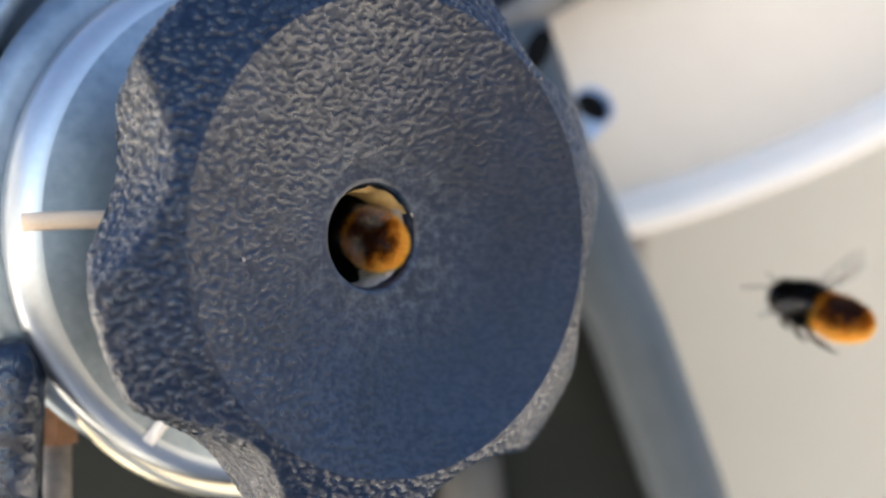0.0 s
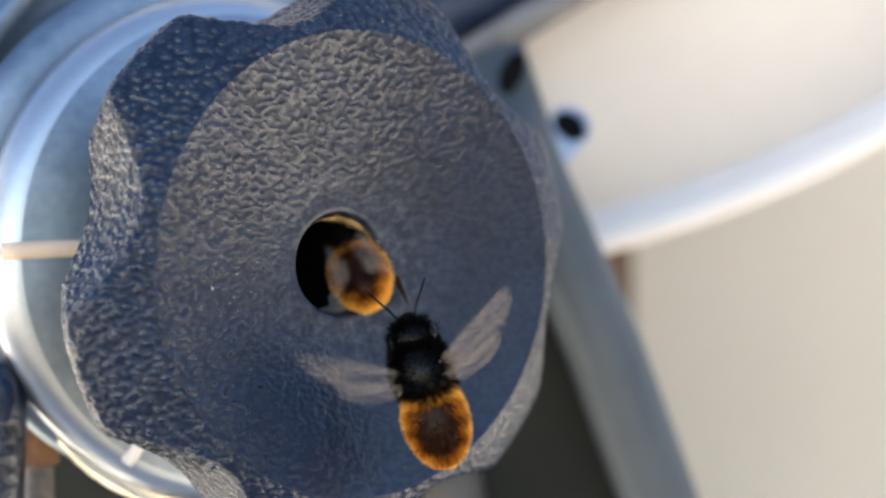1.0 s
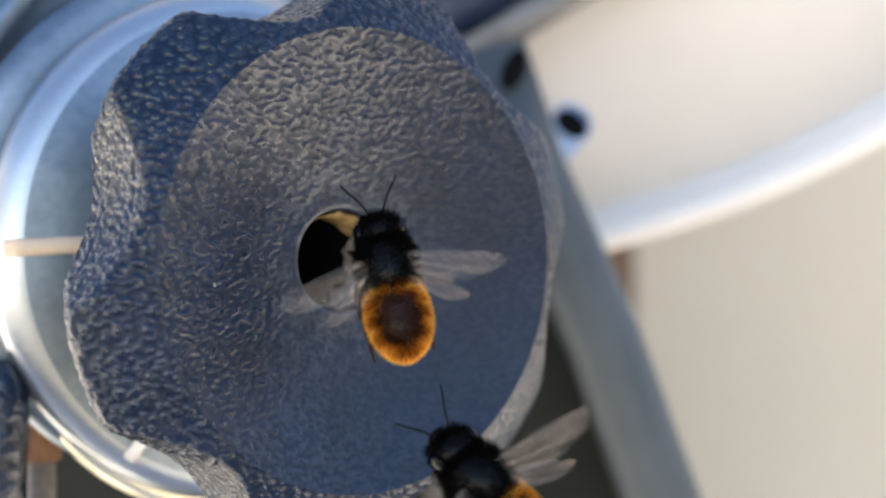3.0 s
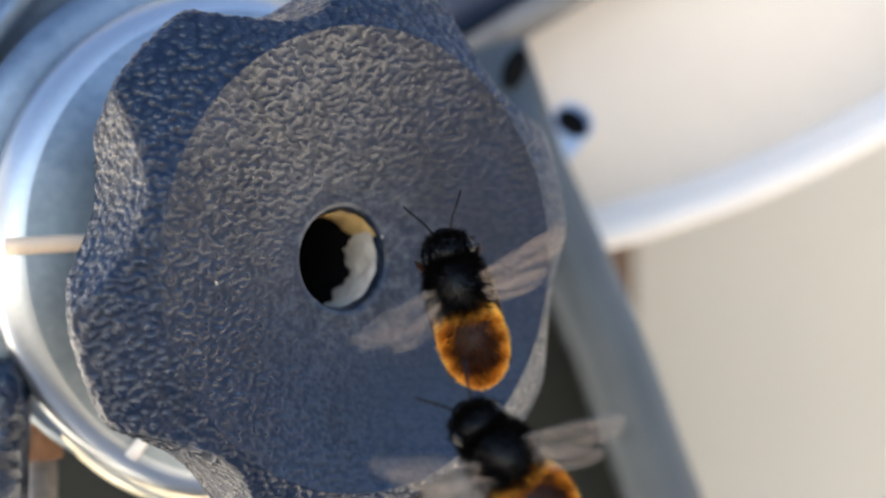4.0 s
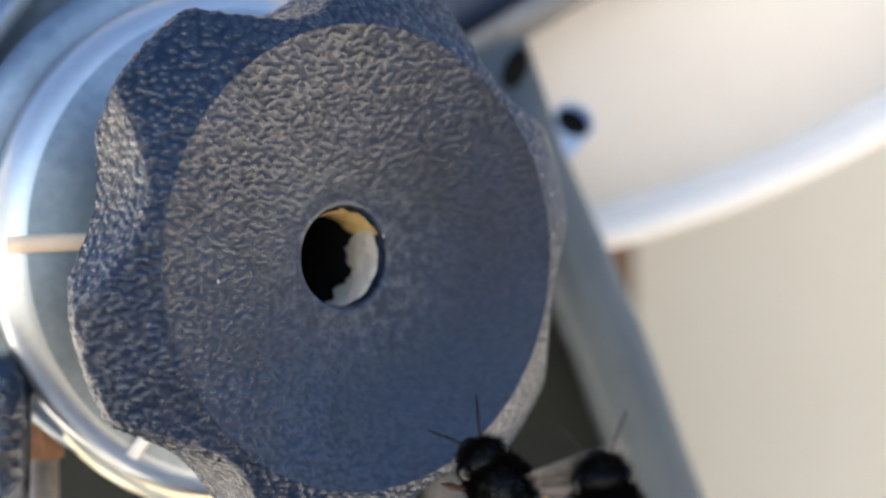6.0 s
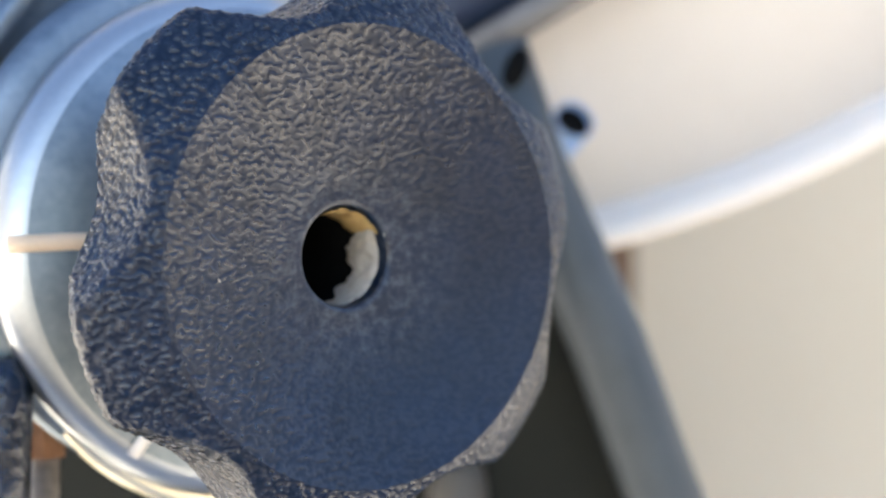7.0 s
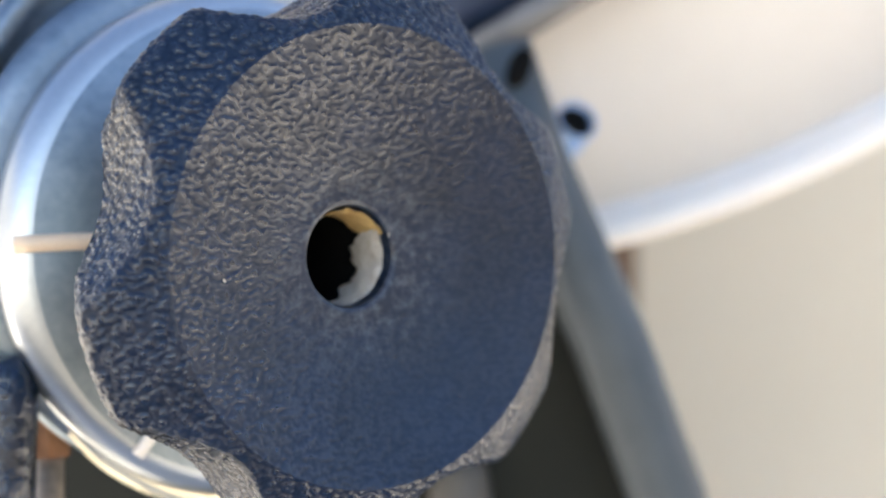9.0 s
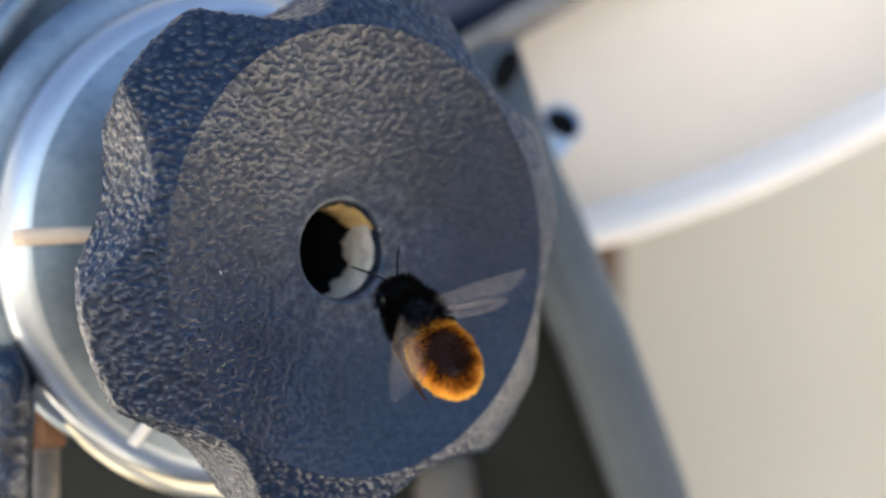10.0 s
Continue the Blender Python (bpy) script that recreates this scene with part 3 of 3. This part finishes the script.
def abdomen_tone(v):
    """Gold along the flanks and the tip, rust on the back, darkest on the hind segments."""
    # flank gold is the hair's own colour plus a painted backlit rim
    gold = 0.64 - 0.47 * max(0.0, v.z - 0.05) ** 0.7 + 0.22 * max(0.0, min(1.0, 0.5 - 2 * v.z))
    dark = max(0.0, 1 - math.hypot(v.x / 0.75, (v.y + 0.25) / 0.62) ** 2) * max(0.0, min(1.0, 2.2 * v.z))
    bands = 0.09 * math.sin(v.y * 15)
    front = 0.20 * max(0.0, min(1.0, (v.y - 0.15) * 3))
    return max(0.0, gold - 0.52 * dark + front + bands)


def wing_mesh(length, chord, side):
    """A thin bulged blade that runs out along x from its root."""
    bm = bmesh.new()
    top, bot = [], []
    n = 16
    for i in range(n + 1):
        u = i / n
        lead = 0.10 * math.sin(math.pi * u) * chord
        w = chord * (0.10 + 0.90 * math.sin(math.pi * min(u, 0.97) ** 0.75 * 0.93) ** 0.8) * (1.0 if u < 0.9 else 1.0 - 0.5 * (u - 0.9) / 0.1)
        row = []
        for k in range(6):
            q = k / 5
            x, y = length * u * side, lead - w * q
            z = 0.12 * math.sin(math.pi * u) * math.sin(math.pi * q) + 0.05 * math.sin(q * 14)
            row.append((x, y, z))
        top.append([bm.verts.new((x * MM, y * MM, (z + 0.012) * MM)) for x, y, z in row])
    for p, q in zip(top, top[1:]):
        for k in range(5):
            bm.faces.new((p[k], q[k], q[k + 1], p[k + 1]))
    bmesh.ops.solidify(bm, geom=bm.faces[:], thickness=0.02 * MM)
    return bm


def make_bee(label, seed, legs):
    rng = random.Random(seed)
    bee = new("mason_bee")
    tagged(bee, label, "bee", group="mason bees at the knob")
    head = part("head", egg(0, 3.2, -0.15, 1.95, 1.4, 1.7), M_BLACK, bee)
    thorax = part("thorax", egg(0, 0.15, 0.0, 2.3, 3.0, 2.1), M_BLACK, bee)
    abdomen = part("abdomen", egg(0, -3.9, -0.15, 2.3, 3.6, 2.0, 0.0, 32, 22), M_BROWN, bee, "dark brown glossy abdomen")
    for k in range(4):
        y = -2.6 - 1.05 * k
        s = math.sqrt(max(0.0, 1 - ((y + 3.9) / 3.6) ** 2))
        ring = revolve([(1.0, -0.10), (1.018, 0.0), (1.0, 0.10)], 40)
        bmesh.ops.transform(ring, matrix=Matrix.Translation((0, y * MM, -0.15 * MM)) @ Matrix.Rotation(radians(-90), 4, "X") @ Matrix.Diagonal((2.31 * s * MM, 2.02 * s * MM, MM, 1)), verts=ring.verts)
        part("segment_ring", ring, M_BROWN, abdomen)
    for sx in (-1, 1):
        part("eye", egg(sx * 1.68, 3.25, 0.1, 0.55, 0.9, 1.1), M_EYE, head, "glossy dark eye")
        pts = [(sx * 0.45, 4.6, 0.55), (sx * 0.75, 5.0, 0.85), (sx * 1.2, 5.9, 0.85), (sx * 1.9, 6.9, 0.7), (sx * 2.4, 7.7, 0.6)]
        part("antenna", tube_along([Vector(p) * MM for p in pts], [0.11 * MM, 0.09 * MM, 0.1 * MM, 0.1 * MM, 0.07 * MM], 8), M_BLACK, head)
    part("jaw", egg(0, 4.75, -0.95, 0.8, 0.5, 0.35), M_BLACK, head)
    black = lambda v: 0.12 + 0.25 * max(0.0, -v.z)
    spots = [("head_fur", head, (0, 3.2, -0.15), (1.95, 1.4, 1.7), 3400, 0.75, lambda v: 1.0 if abs(v.x) < 0.75 or v.y < -0.2 else 0.2, (0, 0.0, 0.1), black, M_FURB, 0.0),
             ("thorax_fur", thorax, (0, 0.15, 0.0), (2.3, 3.0, 2.1), 9500, 0.9, lambda v: 0.55 if v.z > 0.90 and abs(v.y) < 0.4 else 1.0, (0, -0.25, 0.1), black, M_FURB, 0.0),
             ("abdomen_fur", abdomen, (0, -3.9, -0.15), (2.3, 3.6, 2.0), 16000, 0.8,
              lambda v: 1.0 if (v.z < 0.3 or v.y < -0.75 or v.y > 0.35) else max(0.22, 1.0 - 1.15 * (v.z - 0.3)), (0, -0.55, 0.0), abdomen_tone, M_FURO, 0.0)]
    for name, parent, c, rad, cnt, ln, den, lean, tint, m, tp in spots:
        me = hairs(c, rad, cnt, ln, rng, den, lean, tint, taper=tp)
        me.materials.append(m)
        o = new(name, me)
        o.parent = parent
        tagged(o, {M_FURO: "dense golden orange fur, rust brown along the back"}.get(m, "short black fur"), kind="stuff")
    for sx in (-1, 1):
        for k, (y0, knee, foot) in enumerate(legs):
            hip = Vector((sx * 1.3, y0, -1.3))
            kn = Vector((sx * knee[0], knee[1], knee[2]))
            ft = Vector((sx * foot[0], foot[1], foot[2]))
            toe = ft + (ft - kn) * 0.35 + Vector((0, 0, 0.25))
            part("leg", tube_along([p * MM for p in (hip, hip.lerp(kn, 0.5), kn, kn.lerp(ft, 0.4), ft, toe)], [0.26 * MM, 0.34 * MM, 0.24 * MM, 0.32 * MM, 0.18 * MM, 0.07 * MM], 10), M_LEG, bee)
    wings = []
    for sx in (-1, 1):
        for nm, ln, ch, y, z in (("forewing", 8.6, 2.9, 0.9, 1.55), ("hindwing", 6.0, 1.9, -0.2, 1.45)):
            w = part(nm, wing_mesh(ln, ch, sx), M_WING, bee, "smoky translucent wing")
            wings.append((w, sx, nm, (sx * 1.5 * MM, y * MM, z * MM)))
    return bee, wings


HANGING = [(1.6, (1.7, 2.5, -2.2), (1.4, 1.7, -3.1)), (0.2, (2.1, 0.4, -2.4), (1.9, -0.7, -3.5)), (-1.2, (2.4, -1.8, -2.3), (2.3, -4.5, -3.1))]
GRIPPING = [(1.6, (2.3, 2.4, -2.2), (2.7, 3.0, -3.4)), (0.2, (2.7, -0.4, -2.4), (2.9, -2.4, -3.6)), (-1.2, (2.7, -3.0, -2.4), (2.6, -6.0, -3.2))]
nest_bee, nest_wings = make_bee("orange-furred mason bee with black head, backing out of the bored knob", 3, GRIPPING)
guest_bee, guest_wings = make_bee("orange-furred mason bee with black head, hovering before the knob", 8, HANGING)


def beat(wings, spread, phase, strokes):
    """Keys the wings: spread(t) is 0 folded over the back and 1 held out; they flutter while spread.
    strokes gives (lift, sweep) of the left and the right wing at certain times."""
    for w, sx, nm, root in wings:
        rows = []
        for k in range(101):
            t = k / 10
            s = spread(t)
            lift = 12 + 24 * math.sin(2.4 * k + phase + (0.5 if nm == "hindwing" else 0.0))
            sweep = (4 if nm == "forewing" else 26) + 8 * math.sin(1.7 * k + phase)
            if t in strokes:
                lift, sweep = strokes[t][:2] if sx < 0 else strokes[t][2:]
                sweep += 0 if nm == "forewing" else 13
            lift, sweep = s * lift, (1 - s) * 80 + s * sweep
            rows.append((t, pose(root[0], root[1], root[2], (1 - s) * 4, -sx * lift - (1 - s) * sx * 4, -sx * sweep)))
        walk(w, rows)


GUEST_STROKES = {0.5: (60, 10, 4, 36), 1.0: (8, -30, 8, -36), 1.5: (24, 8, 24, 10), 2.0: (58, 10, 24, 26), 2.5: (26, -32, 56, 10), 4.0: (6, -46, 4, 26), 4.5: (22, -34, 22, 32), 5.0: (55, 10, 8, 42), 5.5: (55, 10, 22, 10), 9.7: (4, 6, 6, 22), 9.8: (8, -20, 4, 18), 9.9: (16, -24, 16, 11), 10.0: (-8, 54, 10, 12)}
NEST_STROKES = {4.0: (20, 10, 20, -20), 5.0: (14, -30, 14, -20), 5.5: (20, -10, 50, 10)}


def nest_spread(t):
    if t < 1.4:
        return 0.0
    if t < 2.4:
        return 0.15 * (t - 1.4)
    return 0.3 if t < 2.8 else 0.95 if t < 4.3 else 0.4 if t < 4.8 else 0.9


def motions():
    # bee paths
    walk(nest_bee, [
        (0.0, pose(-0.01106, 0.01064, 1.00046, 39.4, -60.5, 0.4)), (0.1, pose(-0.01053, 0.01008, 1.00078, 39.5, -45.4, 0.3)),
        (0.2, pose(-0.01014, 0.00980, 1.00168, 43.9, -35.4, 0.0)), (0.3, pose(-0.00880, 0.00907, 0.99933, 47.0, -22.3, -0.1)),
        (0.4, pose(-0.00896, 0.00851, 0.99963, 48.0, -22.3, -0.2)), (0.5, pose(-0.00859, 0.00863, 0.99950, 48.0, -22.3, -0.2)),
        (0.7, pose(-0.00866, 0.00799, 1.00017, 48.0, -24.1, -0.2)), (1.0, pose(-0.00843, 0.00748, 1.00102, 48.1, -28.0, -0.1)),
        (1.5, pose(-0.00812, 0.00740, 1.00103, 50.0, -28.0, -0.1)), (2.0, pose(-0.00695, 0.00541, 0.99993, 50.1, -23.1, 6.9)),
        (2.2, pose(-0.00663, 0.00452, 0.99944, 53.4, -20.4, 7.0)), (2.5, pose(-0.00551, 0.00260, 0.99888, 59.6, -13.1, 9.1)),
        (2.7, pose(-0.00531, 0.00082, 0.99912, 64.1, -9.8, 9.3)), (3.2, pose(-0.00293, -0.00637, 0.99836, 80.8, -13.3, 5.1)),
        (3.8, pose(0.00084, -0.00699, 0.99755, 90.0, -13.5, 0.0)), (3.9, pose(0.00108, -0.00699, 0.99725, 90.0, -14.5, 0.0)),
        (4.0, pose(0.00149, -0.00749, 0.99688, 90.0, -16.1, 0.0)), (4.1, pose(0.00185, -0.00749, 0.99649, 88.6, -19.0, 4.3)),
        (4.2, pose(0.00241, -0.00749, 0.99580, 86.7, -21.8, 8.6)), (4.3, pose(0.00278, -0.00798, 0.99553, 83.2, -25.2, 15.5)),
        (4.5, pose(0.00340, -0.00866, 0.99466, 72.8, -28.9, 25.3)), (4.7, pose(0.00422, -0.00906, 0.99379, 72.5, -27.6, 24.9)),
        (4.8, pose(0.00407, -0.00904, 0.99293, 74.3, -26.3, 22.4)), (5.0, pose(0.00436, -0.00895, 0.99192, 75.5, -23.8, 19.7)),
        (5.1, pose(0.00459, -0.00896, 0.99141, 75.0, -22.4, 21.6)), (5.3, pose(0.00413, -0.00965, 0.98987, 76.0, -18.9, 27.5)),
        (5.4, pose(0.00422, -0.00967, 0.98930, 74.7, -17.9, 31.6)), (5.5, pose(0.00435, -0.00968, 0.98870, 69.6, -20.1, 38.7)),
        (5.6, pose(0.00444, -0.00968, 0.98811, 64.0, -23.0, 44.2)), (5.7, pose(0.00451, -0.00968, 0.98745, 60.8, -24.2, 47.0)),
        (6.0, pose(0.00492, -0.01084, 0.98103, 75.2, -31.0, 23.5)), (6.4, pose(0.00563, -0.01400, 0.97198, 90.0, -25.0, 0.1)),
        (6.8, pose(0.00728, -0.01400, 0.96647, 90.0, -25.0, -0.0)), (10.0, pose(0.00784, -0.01738, 0.96598, 90.2, -25.3, -0.7)),
    ])
    walk(guest_bee, [
        (0.0, pose(0.03932, 0.03577, 0.99207, 18.0, -22.6, 34.1)), (0.1, pose(0.05223, 0.01819, 0.98817, 33.8, -45.5, 42.5)),
        (0.2, pose(0.03412, 0.00459, 0.96918, 89.8, -50.4, 0.0)), (0.3, pose(0.01686, -0.00088, 0.97079, 82.1, -37.6, 12.6)),
        (0.4, pose(0.00815, -0.00234, 0.98230, 72.8, -32.5, 29.8)), (0.5, pose(0.00175, -0.00220, 0.98810, 66.0, -22.6, 41.4)),
        (0.6, pose(0.00287, -0.00253, 0.98956, 73.9, -30.6, 25.6)), (0.7, pose(-0.00213, -0.00281, 0.99150, 86.8, -21.9, 8.4)),
        (0.8, pose(-0.00146, -0.00306, 0.99065, 90.0, -17.1, -0.1)), (0.9, pose(-0.00122, -0.00374, 0.99047, 90.1, -16.0, -0.1)),
        (1.0, pose(-0.00118, -0.00380, 0.99022, 90.1, -16.0, -0.0)), (1.1, pose(-0.00086, -0.00379, 0.99002, 90.1, -14.0, -0.1)),
        (1.3, pose(-0.00056, -0.00376, 0.98934, 90.0, -12.0, -0.0)), (1.5, pose(-0.00037, -0.00475, 0.98837, 89.0, -15.0, 4.1)),
        (1.6, pose(-0.00010, -0.00475, 0.98848, 88.4, -15.9, 6.2)), (1.9, pose(0.00062, -0.00582, 0.98757, 85.3, -21.6, 12.9)),
        (2.0, pose(0.00095, -0.00635, 0.98666, 82.9, -25.1, 16.6)), (2.2, pose(0.00120, -0.00688, 0.98590, 81.1, -25.6, 20.0)),
        (2.5, pose(0.00262, -0.00841, 0.98470, 71.9, -29.3, 30.2)), (2.7, pose(0.00315, -0.00893, 0.98350, 69.4, -32.8, 31.4)),
        (3.2, pose(0.00329, -0.01197, 0.98212, 72.2, -36.5, 25.2)), (3.8, pose(0.00446, -0.01499, 0.98380, 76.2, -39.1, 18.2)),
        (4.0, pose(0.00473, -0.01499, 0.98477, 77.0, -37.2, 17.7)), (4.1, pose(0.00482, -0.01499, 0.98529, 79.1, -35.7, 14.9)),
        (4.2, pose(0.00493, -0.01499, 0.98525, 78.1, -38.6, 15.5)), (4.3, pose(0.00494, -0.01498, 0.98531, 75.0, -41.9, 19.0)),
        (4.5, pose(0.00528, -0.01546, 0.98628, 77.6, -32.0, 19.0)), (4.7, pose(0.00561, -0.01594, 0.98758, 85.1, -25.6, 6.7)),
        (4.8, pose(0.00630, -0.01591, 0.98814, 88.0, -16.0, 0.0)), (5.0, pose(0.00676, -0.01641, 0.98885, 88.0, -14.1, 0.0)),
        (5.1, pose(0.00685, -0.01691, 0.98927, 88.0, -14.0, 0.0)), (5.3, pose(0.00816, -0.01795, 0.98910, 88.4, -9.2, -3.0)),
        (5.4, pose(0.00855, -0.01847, 0.98838, 88.7, -8.2, -5.0)), (5.5, pose(0.00889, -0.01897, 0.98796, 88.8, -7.2, -6.0)),
        (5.6, pose(0.00948, -0.01898, 0.98748, 88.7, -7.2, -6.0)), (5.7, pose(0.00994, -0.01899, 0.98661, 88.7, -7.2, -6.1)),
        (6.0, pose(0.01168, -0.01999, 0.98093, 90.0, -10.0, -0.0)), (6.4, pose(0.01257, -0.01900, 0.96994, 90.0, -15.0, -0.0)),
        (6.8, pose(0.01269, -0.01800, 0.96431, 90.0, -15.0, -0.0)), (9.0, pose(0.00917, -0.01025, 0.96084, 90.0, -15.0, 0.1)),
        (9.5, pose(0.00074, -0.00401, 0.96700, 89.6, -10.2, 0.3)), (9.6, pose(-0.00040, -0.00265, 0.97300, 89.8, -8.2, 0.1)),
        (9.7, pose(-0.00011, -0.00255, 0.98091, 89.0, -6.2, 5.1)), (9.8, pose(0.00096, -0.00267, 0.98927, 69.0, -16.5, 15.1)),
        (9.9, pose(0.00253, -0.00401, 0.99219, 58.3, -20.7, 25.2)), (10.0, pose(-0.00148, -0.00537, 0.99328, 45.5, -20.7, 24.5)),
    ])
    # wing beats
    beat(nest_wings, nest_spread, 0.7, NEST_STROKES)
    beat(guest_wings, lambda t: 0.97, 0.0, GUEST_STROKES)


motions()
